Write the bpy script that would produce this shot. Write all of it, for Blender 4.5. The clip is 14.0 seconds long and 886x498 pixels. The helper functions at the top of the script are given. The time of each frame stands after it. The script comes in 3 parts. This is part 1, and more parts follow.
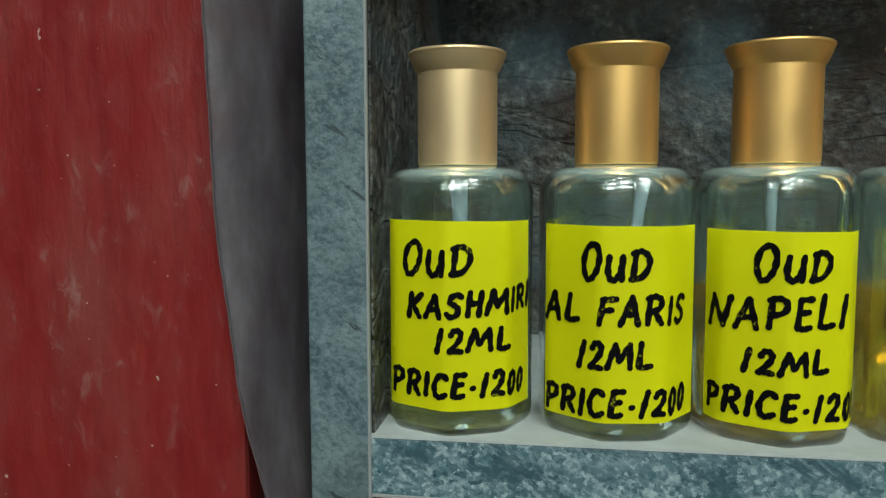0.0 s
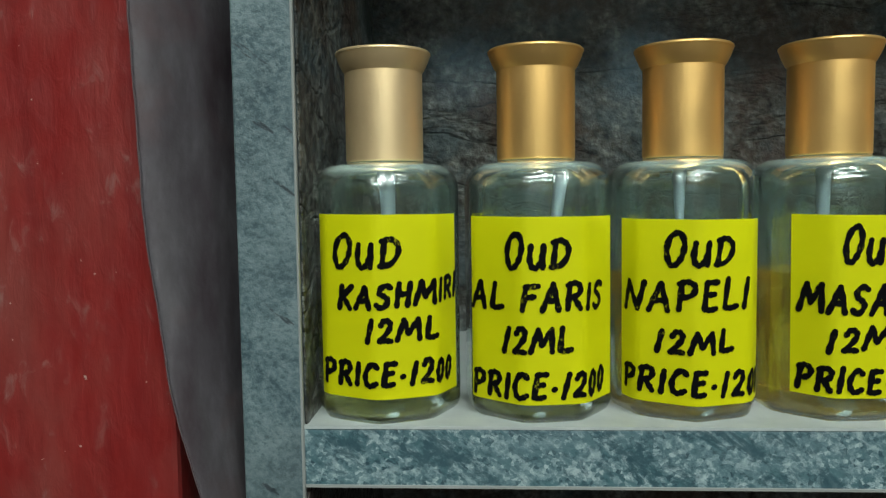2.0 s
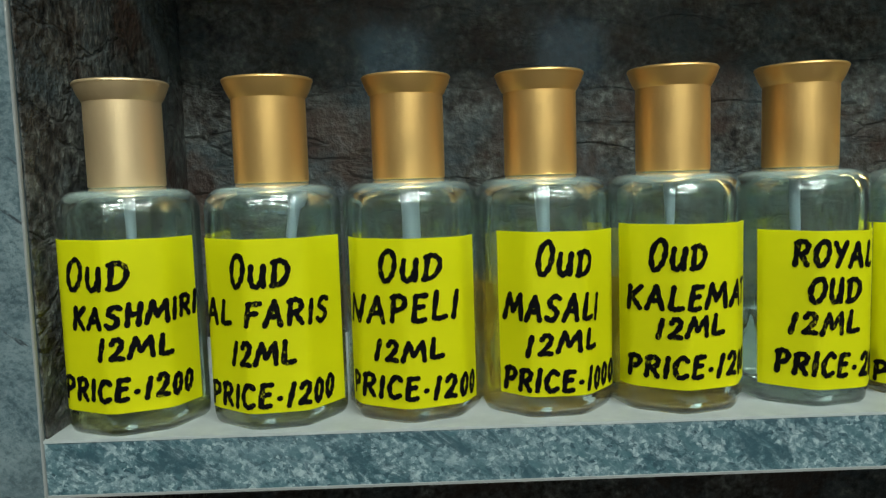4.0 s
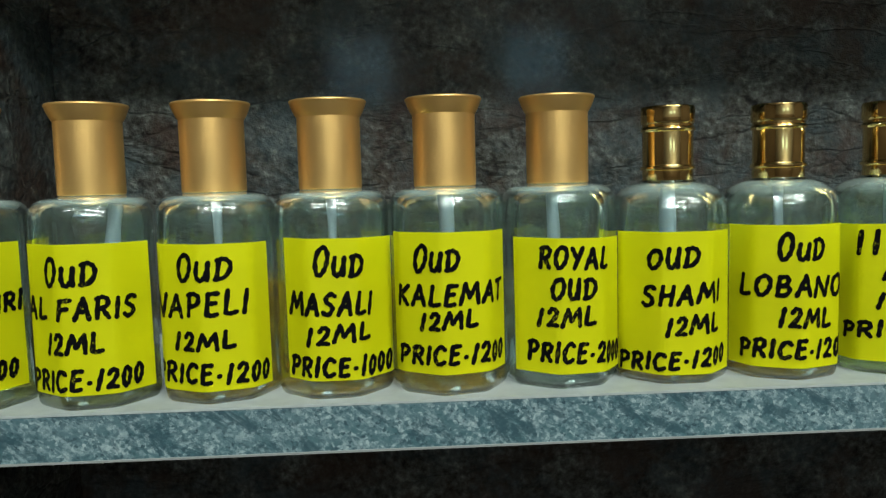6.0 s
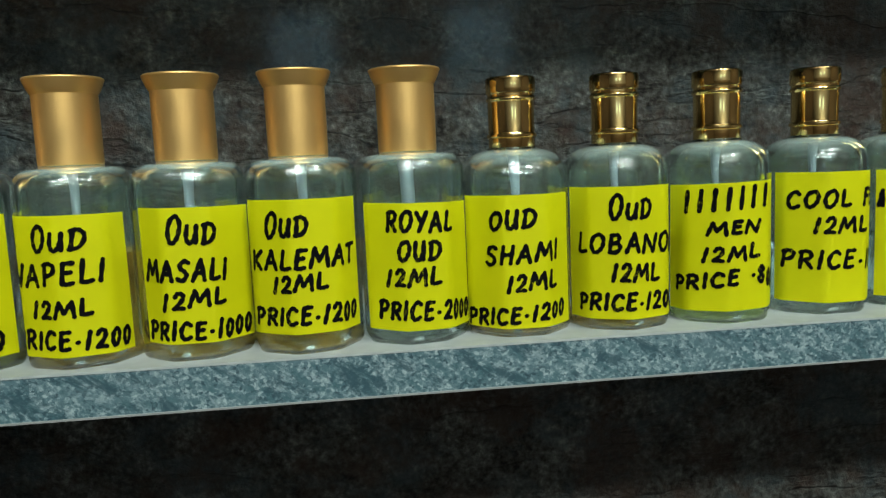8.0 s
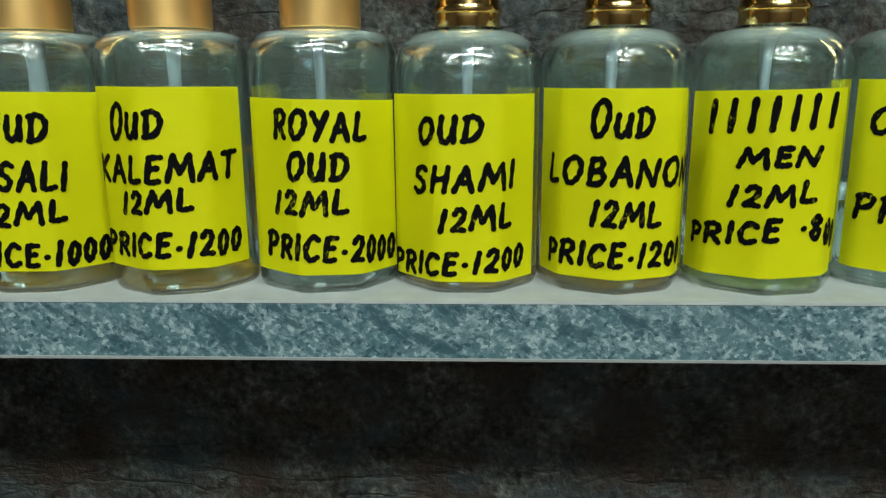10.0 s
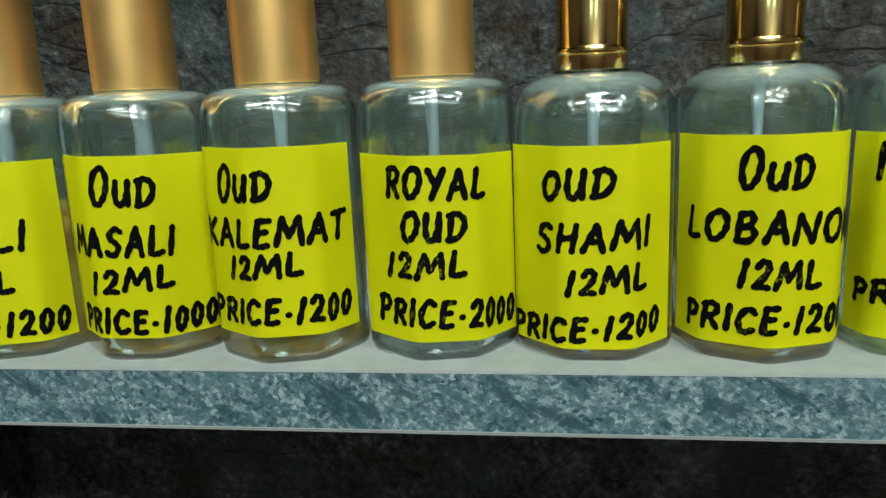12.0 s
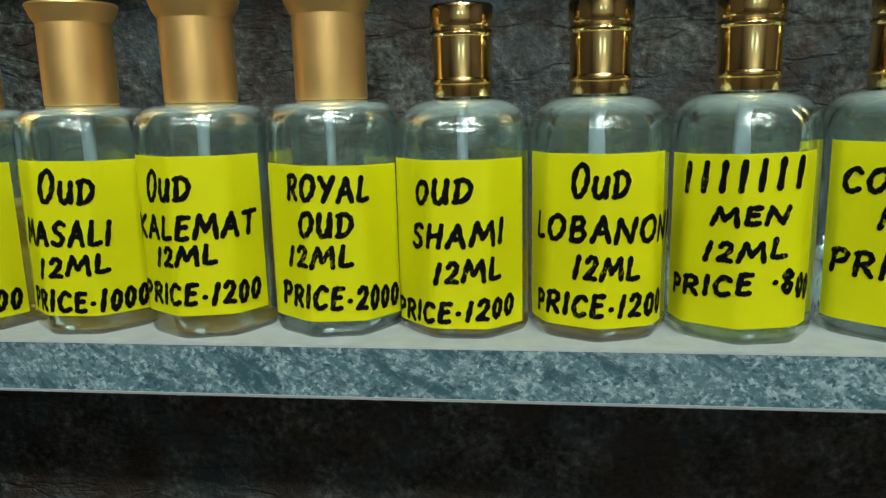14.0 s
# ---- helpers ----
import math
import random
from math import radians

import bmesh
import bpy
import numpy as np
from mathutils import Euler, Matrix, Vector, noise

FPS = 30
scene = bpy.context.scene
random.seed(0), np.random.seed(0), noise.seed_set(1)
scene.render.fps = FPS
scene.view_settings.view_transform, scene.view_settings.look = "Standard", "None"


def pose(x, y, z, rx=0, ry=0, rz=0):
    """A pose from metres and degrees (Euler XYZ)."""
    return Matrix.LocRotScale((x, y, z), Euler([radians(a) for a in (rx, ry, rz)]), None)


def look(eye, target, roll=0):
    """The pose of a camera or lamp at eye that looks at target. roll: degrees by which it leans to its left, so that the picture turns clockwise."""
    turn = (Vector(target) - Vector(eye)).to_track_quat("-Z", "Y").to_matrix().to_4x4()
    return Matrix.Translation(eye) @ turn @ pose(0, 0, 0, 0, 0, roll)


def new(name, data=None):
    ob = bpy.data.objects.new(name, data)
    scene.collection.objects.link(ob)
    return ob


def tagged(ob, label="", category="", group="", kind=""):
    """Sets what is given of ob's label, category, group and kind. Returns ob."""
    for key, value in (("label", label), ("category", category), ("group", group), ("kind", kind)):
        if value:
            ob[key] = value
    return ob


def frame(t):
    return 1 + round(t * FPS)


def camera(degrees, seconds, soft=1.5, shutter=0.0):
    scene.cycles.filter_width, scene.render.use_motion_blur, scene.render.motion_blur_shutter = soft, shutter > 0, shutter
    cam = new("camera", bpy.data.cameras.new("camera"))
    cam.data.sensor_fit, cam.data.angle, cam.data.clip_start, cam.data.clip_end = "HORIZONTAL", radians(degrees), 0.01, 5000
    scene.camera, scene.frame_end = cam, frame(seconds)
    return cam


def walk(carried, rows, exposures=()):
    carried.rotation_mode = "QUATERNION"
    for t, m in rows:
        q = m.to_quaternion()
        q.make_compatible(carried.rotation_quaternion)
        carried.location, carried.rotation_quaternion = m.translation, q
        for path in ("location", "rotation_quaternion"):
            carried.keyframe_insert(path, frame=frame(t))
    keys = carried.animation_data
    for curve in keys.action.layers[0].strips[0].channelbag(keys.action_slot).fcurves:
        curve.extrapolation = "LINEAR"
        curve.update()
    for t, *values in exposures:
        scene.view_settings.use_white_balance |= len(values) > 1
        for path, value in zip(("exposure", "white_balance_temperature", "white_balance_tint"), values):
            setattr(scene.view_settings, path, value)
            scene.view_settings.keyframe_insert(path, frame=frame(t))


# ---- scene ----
cam = camera(61.52, 14.0, soft=1.3)
# seconds, eye, a point on the line of sight, roll
ROWS = [
    (0, (0.03383, -0.13390, 0.04705), (0.01926, -0.03534, 0.03853), -0.17),
    (0.5, (0.03413, -0.13280, 0.04596), (0.02317, -0.03386, 0.03642), -0.57),
    (1, (0.03196, -0.13772, 0.04374), (0.02175, -0.03860, 0.03529), 0.09),
    (1.5, (0.03387, -0.14022, 0.04387), (0.02666, -0.04077, 0.03630), -0.35),
    (2, (0.03553, -0.13879, 0.04387), (0.02974, -0.03921, 0.03675), -0.80),
    (2.5, (0.05555, -0.13894, 0.04577), (0.05245, -0.03922, 0.03888), -1.52),
    (3, (0.06026, -0.13876, 0.04440), (0.05971, -0.03900, 0.03746), -1.65),
    (3.2, (0.06248, -0.14093, 0.04621), (0.06329, -0.04123, 0.03851), -1.78),
    (5.3, (0.10350, -0.16186, 0.05218), (0.10557, -0.06238, 0.04220), -1.51),
    (5.5, (0.10288, -0.16637, 0.05194), (0.10614, -0.06681, 0.04308), 0.14),
    (6, (0.12467, -0.17446, 0.05159), (0.12914, -0.07495, 0.04282), -1.49),
    (6.5, (0.13196, -0.17942, 0.05238), (0.13839, -0.08017, 0.04199), -2.11),
    (7, (0.13410, -0.18697, 0.04909), (0.13920, -0.08759, 0.03925), -2.86),
    (7.5, (0.14908, -0.18965, 0.04624), (0.15945, -0.09076, 0.03565), -2.72),
    (7.7, (0.14995, -0.18883, 0.04837), (0.16047, -0.09002, 0.03717), -2.54),
    (9.8, (0.18566, -0.14457, 0.04253), (0.18835, -0.04636, 0.02386), -1.10),
    (10, (0.19350, -0.13518, 0.04114), (0.18983, -0.03778, 0.01881), -0.36),
    (10.5, (0.20016, -0.15056, 0.03611), (0.18060, -0.05627, 0.00917), -1.51),
    (11, (0.19534, -0.15260, 0.04475), (0.17248, -0.05817, 0.02108), -3.27),
    (11.5, (0.18025, -0.12392, 0.04265), (0.16126, -0.02837, 0.02008), -1.51),
    (12, (0.18442, -0.12249, 0.04837), (0.17049, -0.02568, 0.02752), -2.48),
    (12.5, (0.19489, -0.14455, 0.04892), (0.18442, -0.04689, 0.03012), -1.81),
    (13, (0.20073, -0.14689, 0.05073), (0.18986, -0.04914, 0.03268), -1.84),
    (13.5, (0.20497, -0.13996, 0.04788), (0.19359, -0.04283, 0.02697), -2.04),
    (14, (0.20805, -0.14638, 0.05029), (0.19607, -0.04906, 0.03067), -1.31),
]
walk(cam, [(t, look(eye, at, roll)) for t, eye, at, roll in ROWS], [(0.0, 2.54), (14.0, 2.54)])

# ---------------------------------------------------------------- world and lamps
world = bpy.data.worlds.new("world")
world.use_nodes = True
scene.world = world
world.node_tree.nodes["Background"].inputs["Color"].default_value = (0.6, 0.7, 0.8, 1)
world.node_tree.nodes["Background"].inputs["Strength"].default_value = 0.006


DIM = 0.125  # a dim shop


def tube_lamp(x, y, z, length, watts, colour, tilt=0.0):
    """A flat LED panel under the ceiling, running along the shelf."""
    data = bpy.data.lights.new("tube_light", "AREA")
    data.shape, data.size, data.size_y, data.energy, data.color = "RECTANGLE", length, 0.20, DIM * watts, colour
    ob = new("tube_light", data)
    ob.matrix_world = pose(x, y, z, tilt)
    return ob


COOL = (0.90, 1.0, 0.945)
# slim panels in two rows under the ceiling
PANELS = [(0.42, -1.62, 21), (0.80, -1.66, 11), (0.08, -1.66, 9), (1.16, -1.62, 7), (-0.40, -1.50, 5)]
for x, y, watts in PANELS:
    tube_lamp(x, y, 1.30, 0.24, watts, COOL)
    # the panel's glow on the ceiling above it
    tube_lamp(x, y, 1.33, 0.24, 0.3 * watts, COOL, 180)
# small round spots in the ceiling
for x, y in ((0.24, -0.86), (0.36, -0.70), (0.82, -0.82), (0.98, -1.02), (-0.30, -1.10), (0.30, -1.60)):
    spot = bpy.data.lights.new("ceiling_spot", "AREA")
    spot.shape, spot.size, spot.energy, spot.color = "DISK", 0.12, DIM * 5.0, COOL
    new("ceiling_spot", spot).matrix_world = pose(x, y, 1.42)
# an added, unseen lamp that brightens the far wall for the caps to reflect
tube_lamp(0.6, -2.4, 1.34, 0.7, 15.0, COOL, -40)


# ---------------------------------------------------------------- materials
def mat(name, base=(0.5, 0.5, 0.5), rough=0.5, metal=0.0):
    m = bpy.data.materials.new(name)
    m.use_nodes = True
    b = m.node_tree.nodes["Principled BSDF"]
    b.inputs["Base Color"].default_value = (*base, 1)
    b.inputs["Roughness"].default_value = rough
    b.inputs["Metallic"].default_value = metal
    return m


def node(m, kind, **sockets):
    n = m.node_tree.nodes.new(kind)
    for key, value in sockets.items():
        n.inputs[key.replace("_", " ")].default_value = value
    return n


def join(m, a, b):
    m.node_tree.links.new(a, b)


def place(m, scale=(1, 1, 1), turn=(0, 0, 0)):
    """World position in metres, stretched."""
    geo = node(m, "ShaderNodeNewGeometry")
    mp = node(m, "ShaderNodeMapping", Scale=scale, Rotation=[radians(a) for a in turn])
    join(m, geo.outputs["Position"], mp.inputs["Vector"])
    return mp.outputs["Vector"]


def slanted(m, scale, degrees):
    """Object coordinates turned about y first and then stretched, for streaks that fall to the right."""
    turn = node(m, "ShaderNodeMapping", Rotation=(0, radians(-degrees), 0))
    join(m, node(m, "ShaderNodeTexCoord").outputs["Object"], turn.inputs["Vector"])
    stretch = node(m, "ShaderNodeMapping", Scale=scale)
    join(m, turn.outputs["Vector"], stretch.inputs["Vector"])
    return stretch.outputs["Vector"]


def noise_tex(m, vec, scale, detail=4.0, rough=0.55, warp=0.0):
    n = node(m, "ShaderNodeTexNoise", Scale=scale, Detail=detail, Roughness=rough, Distortion=warp)
    join(m, vec, n.inputs["Vector"])
    return n.outputs["Fac"]


def ramp(m, fac, *stops):
    r = node(m, "ShaderNodeValToRGB")
    els = r.color_ramp.elements
    while len(els) < len(stops):
        els.new(0.5)
    for el, (p, c) in zip(els, stops):
        el.position, el.color = p, (*c, 1) if len(c) == 3 else c
    join(m, fac, r.inputs["Fac"])
    return r.outputs["Color"]


def grey(v):
    return (v, v, v)


def blend(m, fac, a, b, how="MIX"):
    n = node(m, "ShaderNodeMix")
    n.data_type, n.blend_type = "RGBA", how
    if isinstance(fac, float):
        n.inputs["Factor"].default_value = fac
    else:
        join(m, fac, n.inputs["Factor"])
    for key, v in (("A", a), ("B", b)):
        sock = [s for s in n.inputs if s.name == key and s.type == "RGBA"][0]
        if isinstance(v, tuple):
            sock.default_value = (*v, 1)
        else:
            join(m, v, sock)
    return [s for s in n.outputs if s.type == "RGBA"][0]


def surface(m, colour=None, rough=None, height=None, bump=0.3, depth=0.001):
    b = m.node_tree.nodes["Principled BSDF"]
    if colour is not None:
        join(m, colour, b.inputs["Base Color"])
    if rough is not None:
        join(m, rough, b.inputs["Roughness"])
    if height is not None:
        n = node(m, "ShaderNodeBump", Strength=bump, Distance=depth)
        join(m, height, n.inputs["Height"])
        join(m, n.outputs["Normal"], b.inputs["Normal"])
    return m


def stone_laminate():
    """Blue-grey mottled stone-look laminate."""
    m = mat("stone_laminate", rough=0.42)
    p = place(m, (1, 1, 1.15), (0, 18, 0))
    grain = node(m, "ShaderNodeTexVoronoi", Scale=1150.0, Randomness=1.0)
    join(m, p, grain.inputs["Vector"])
    fine = blend(m, 0.42, noise_tex(m, p, 560, 5, 0.80), ramp(m, grain.outputs["Color"], (0.0, grey(0.20)), (1.0, grey(0.80))))
    mid = noise_tex(m, slanted(m, (0.6, 1, 1.3), 40), 300, 6, 0.72, 0.2)
    cloud = noise_tex(m, place(m, (0.6, 1, 1.5), (0, -14, 0)), 60, 5, 0.6, 0.5)
    patch = noise_tex(m, slanted(m, (0.6, 1, 1.5), 34), 100, 7, 0.74, 0.4)
    marks = noise_tex(m, slanted(m, (0.45, 1, 1.7), 34), 95, 6, 0.7, 0.3)
    col = ramp(m, fine, (0.38, (0.018, 0.056, 0.076)), (0.46, (0.078, 0.150, 0.174)), (0.54, (0.165, 0.250, 0.272)), (0.62, (0.38, 0.47, 0.49)))
    col = blend(m, ramp(m, mid, (0.41, grey(0.85)), (0.48, grey(0.0))), col, (0.060, 0.136, 0.158))
    col = blend(m, ramp(m, mid, (0.55, grey(0.0)), (0.62, grey(0.6))), col, (0.34, 0.43, 0.455))
    col = blend(m, ramp(m, cloud, (0.50, grey(0.0)), (0.72, grey(0.35))), col, (0.175, 0.255, 0.28))
    col = blend(m, ramp(m, patch, (0.42, grey(0.85)), (0.48, grey(0.0))), col, (0.026, 0.072, 0.092))
    col = blend(m, ramp(m, marks, (0.27, grey(0.9)), (0.32, grey(0.0))), col, (0.030, 0.040, 0.045))
    return surface(m, col, ramp(m, fine, (0.3, grey(0.36)), (0.7, grey(0.55))), blend(m, 0.5, fine, mid), 0.4, 0.0008)


def slate_laminate():
    """Smoother, darker blue-grey slate print with slanting clouds and a few cleft marks."""
    m = mat("slate_laminate", rough=0.42)
    p = place(m, (1, 1, 1.2), (0, 30, 0))
    fine = noise_tex(m, p, 620, 5, 0.75)
    cloud = noise_tex(m, slanted(m, (0.7, 1, 1.3), 34), 90, 7, 0.68, 0.4)
    wash = noise_tex(m, place(m, (1, 1, 0.6)), 28, 4, 0.5)
    marks = noise_tex(m, slanted(m, (0.4, 1, 2.2), 34), 85, 6, 0.66, 0.3)
    col = ramp(m, cloud, (0.34, (0.028, 0.060, 0.076)), (0.50, (0.080, 0.130, 0.148)), (0.66, (0.180, 0.245, 0.260)))
    col = blend(m, ramp(m, fine, (0.46, grey(0.0)), (0.60, grey(0.65))), col, (0.200, 0.255, 0.268))
    col = blend(m, ramp(m, fine, (0.38, grey(0.75)), (0.47, grey(0.0))), col, (0.042, 0.076, 0.092))
    col = blend(m, ramp(m, wash, (0.45, grey(0.0)), (0.65, grey(0.4))), col, (0.105, 0.135, 0.140))
    col = blend(m, ramp(m, marks, (0.355, grey(0.9)), (0.385, grey(0.0))), col, (0.026, 0.036, 0.044))
    return surface(m, col, ramp(m, fine, (0.3, grey(0.36)), (0.7, grey(0.55))), blend(m, 0.6, fine, cloud), 0.5, 0.0010)


def rock_laminate():
    """Dark slate-look back board with cleft relief and a dull polish."""
    m = mat("rock_laminate", rough=0.3)
    p = place(m, (1, 1, 1.4), (0, 32, 0))
    big = noise_tex(m, p, 30, 7, 0.68, 0.2)
    mid = blend(m, 0.5, noise_tex(m, slanted(m, (0.85, 1, 1.25), 35), 70, 5, 0.62, 0.3), noise_tex(m, place(m), 360, 3, 0.6))
    fine = noise_tex(m, place(m), 420, 4, 0.6)
    col = ramp(m, mid, (0.38, (0.010, 0.009, 0.008)), (0.47, (0.056, 0.052, 0.045)), (0.56, (0.122, 0.126, 0.115)), (0.68, (0.32, 0.33, 0.30)))
    col = blend(m, ramp(m, big, (0.46, grey(0.0)), (0.60, grey(0.6))), col, (0.066, 0.098, 0.110))
    col = blend(m, ramp(m, noise_tex(m, place(m), 30, 6, 0.65), (0.48, grey(0.0)), (0.60, grey(0.7))), col, (0.068, 0.038, 0.027))
    crack = node(m, "ShaderNodeTexVoronoi", Scale=24.0)
    crack.feature = "DISTANCE_TO_EDGE"
    wob = node(m, "ShaderNodeVectorMath")
    wob.operation = "ADD"
    nz = node(m, "ShaderNodeTexNoise", Scale=45.0, Detail=5.0)
    sc = node(m, "ShaderNodeVectorMath")
    sc.operation = "SCALE"
    sc.inputs["Scale"].default_value = 0.05
    pv = place(m, (0.6, 1, 1.9), (0, 36, 0))
    join(m, pv, nz.inputs["Vector"])
    join(m, nz.outputs["Color"], sc.inputs[0])
    join(m, pv, wob.inputs[0])
    join(m, sc.outputs["Vector"], wob.inputs[1])
    join(m, wob.outputs["Vector"], crack.inputs["Vector"])
    line = ramp(m, crack.outputs["Distance"], (0.0, grey(0.0)), (0.05, grey(1.0)))
    hgt = blend(m, 0.5, mid, line, "MULTIPLY")
    hgt = blend(m, 0.25, hgt, fine)
    col = blend(m, ramp(m, crack.outputs["Distance"], (0.0, grey(0.25)), (0.02, grey(0.0))), col, (0.03, 0.028, 0.025))
    b = m.node_tree.nodes["Principled BSDF"]
    b.inputs["Specular IOR Level"].default_value = 0.18
    b.inputs["Coat Weight"].default_value = 0.34
    b.inputs["Coat Roughness"].default_value = 0.09
    return surface(m, col, ramp(m, fine, (0.3, grey(0.30)), (0.7, grey(0.5))), hgt, 0.9, 0.005)


def red_paint():
    """Old red gloss paint on board, scuffed and chipped."""
    m = mat("red_paint", rough=0.35)
    streak = noise_tex(m, place(m, (1, 1, 0.16)), 260, 5, 0.6)
    cloud = noise_tex(m, place(m, (1, 1, 0.5)), 48, 5, 0.6)
    chips = noise_tex(m, place(m, (1.3, 1, 0.7)), 230, 5, 0.62, 0.6)
    spots = noise_tex(m, place(m), 420, 3, 0.5)
    col = ramp(m, streak, (0.3, (0.175, 0.012, 0.012)), (0.5, (0.205, 0.015, 0.014)), (0.7, (0.232, 0.020, 0.018)))
    col = blend(m, ramp(m, cloud, (0.46, grey(0.0)), (0.68, grey(0.42))), col, (0.24, 0.075, 0.062))
    scuff = blend(m, 1.0, ramp(m, chips, (0.58, grey(0.0)), (0.74, grey(0.45))), ramp(m, cloud, (0.45, grey(0.0)), (0.55, grey(1.0))), "MULTIPLY")
    col = blend(m, scuff, col, (0.30, 0.19, 0.165))
    col = blend(m, ramp(m, spots, (0.735, grey(0.0)), (0.76, grey(0.85))), col, (0.55, 0.42, 0.36))
    return surface(m, col, ramp(m, chips, (0.35, grey(0.28)), (0.7, grey(0.55))), blend(m, 0.5, streak, chips), 0.35, 0.0012)


def grey_cloth():
    """Dusty grey fabric with faint red smears."""
    m = mat("grey_cloth", rough=0.75)
    a = noise_tex(m, place(m, (1, 1, 0.5)), 70, 5, 0.6)
    weave = noise_tex(m, place(m), 1500, 2, 0.5)
    col = ramp(m, a, (0.32, (0.100, 0.072, 0.084)), (0.50, (0.175, 0.152, 0.172)), (0.66, (0.265, 0.248, 0.272)))
    col = blend(m, ramp(m, noise_tex(m, place(m), 55, 3), (0.56, grey(0.0)), (0.72, grey(0.45))), col, (0.22, 0.12, 0.12))
    return surface(m, col, None, blend(m, 0.4, a, weave), 0.3, 0.0008)


def yellow_paper():
    """Fluorescent yellow sticky paper, faintly uneven."""
    m = mat("yellow_paper", rough=0.6)
    m.node_tree.nodes["Principled BSDF"].inputs["Specular IOR Level"].default_value = 0.25
    a = noise_tex(m, place(m), 60, 4)
    fib = noise_tex(m, place(m, (1, 1, 0.6)), 1800, 3)
    col = ramp(m, a, (0.3, (0.85, 0.84, 0.003)), (0.7, (0.93, 0.91, 0.004)))
    surface(m, col, None, fib, 0.08, 0.0002)
    return see_through(m, col, 0.34)


def see_through(m, col, share):
    """Thin paper: part of the light goes through."""
    tree = m.node_tree
    thin = node(m, "ShaderNodeBsdfTranslucent")
    join(m, col, thin.inputs["Color"])
    mix = node(m, "ShaderNodeMixShader", Fac=share)
    out = tree.nodes["Material Output"]
    tree.links.new(tree.nodes["Principled BSDF"].outputs[0], mix.inputs[1])
    tree.links.new(thin.outputs[0], mix.inputs[2])
    tree.links.new(mix.outputs[0], out.inputs["Surface"])
    return m


def glass(name, colour, ior=1.48, rough=0.0, film=0.0, gloss=0.0):
    """Glass or oil; film: how much diffuse colour is mixed in to lift its tone; gloss: its slightly hazed outer polish.
    """
    m = mat(name, colour, rough)
    b = m.node_tree.nodes["Principled BSDF"]
    b.inputs["Transmission Weight"].default_value = 1.0
    b.inputs["IOR"].default_value = ior
    b.inputs["Coat Weight"].default_value = gloss
    b.inputs["Coat Roughness"].default_value = 0.09
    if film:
        film_noise = noise_tex(m, place(m, (1, 1, 0.6)), 150, 5, 0.6)
        clear = ramp(m, film_noise, (0.35, grey(1 - film * 0.7)), (0.65, grey(1 - film * 1.3)))
        # shoulders, facing upwards, are painted pale in place of the ceiling's reflection
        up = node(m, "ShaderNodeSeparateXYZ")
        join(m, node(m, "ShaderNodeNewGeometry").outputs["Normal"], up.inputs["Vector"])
        shoulder_sheen = ramp(m, up.outputs["Z"], (0.55, grey(0.0)), (1.0, grey(0.22)))
        join(m, blend(m, shoulder_sheen, clear, (0.0, 0.0, 0.0)), b.inputs["Transmission Weight"])
    return m


def satin_gold(name, colour, rough, metal=1.0):
    """Anodised metal with a fine vertical grain."""
    m = mat(name, colour, rough, metal)
    g = noise_tex(m, place(m, (1, 1, 0.05)), 2600, 3)
    s = noise_tex(m, place(m), 190, 4)
    return surface(m, None, ramp(m, s, (0.3, grey(rough * 0.9)), (0.7, grey(rough * 1.12))), g, 0.06, 0.0002)


def plaster(name, colour):
    m = mat(name, colour, 0.8)
    a = noise_tex(m, place(m), 3.0, 6)
    col = ramp(m, a, (0.3, tuple(0.88 * c for c in colour)), (0.7, colour))
    return surface(m, col, None, noise_tex(m, place(m), 60, 4), 0.15, 0.004)


SLATE = slate_laminate()
LAMINATE, ROCK, RED, CLOTH, PAPER = stone_laminate(), rock_laminate(), red_paint(), grey_cloth(), yellow_paper()
BACKING = mat("sticker_backing", (0.90, 0.88, 0.30), 0.7)
see_through(BACKING, ramp(BACKING, noise_tex(BACKING, place(BACKING), 200, 3), (0.3, (0.88, 0.86, 0.25)), (0.7, (0.92, 0.90, 0.32))), 0.8)
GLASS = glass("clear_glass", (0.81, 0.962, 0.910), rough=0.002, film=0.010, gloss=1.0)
CHAMPAGNE = satin_gold("champagne_metal", (1.0, 0.74, 0.42), 0.44, 0.82)
SATIN = satin_gold("satin_gold_metal", (1.0, 0.62, 0.22), 0.42, 0.87)
SHINY = satin_gold("polished_gold_metal", (1.0, 0.70, 0.28), 0.10)
INK = mat("black_marker", (0.003, 0.003, 0.004), 0.6)
# the marker skips here and there and the paper shows
dry = blend(INK, 1.0, ramp(INK, noise_tex(INK, place(INK, (1, 1, 0.7), (0, 25, 0)), 900, 4, 0.7), (0.60, grey(0.0)), (0.66, grey(1.0))), ramp(INK, noise_tex(INK, place(INK), 70, 3), (0.50, grey(0.0)), (0.60, grey(0.8))), "MULTIPLY")
surface(INK, blend(INK, dry, (0.003, 0.003, 0.004), (0.40, 0.38, 0.01)))
INK.node_tree.nodes["Principled BSDF"].inputs["Specular IOR Level"].default_value = 0.06
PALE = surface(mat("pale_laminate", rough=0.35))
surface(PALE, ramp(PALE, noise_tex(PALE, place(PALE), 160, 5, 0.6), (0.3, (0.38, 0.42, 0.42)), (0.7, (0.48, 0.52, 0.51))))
EDGE = mat("edge_band", (0.30, 0.31, 0.30), 0.45)
STICK = mat("white_plastic", (0.30, 0.35, 0.40), 0.4)
STICK.node_tree.nodes["Principled BSDF"].inputs["Transmission Weight"].default_value = 0.4
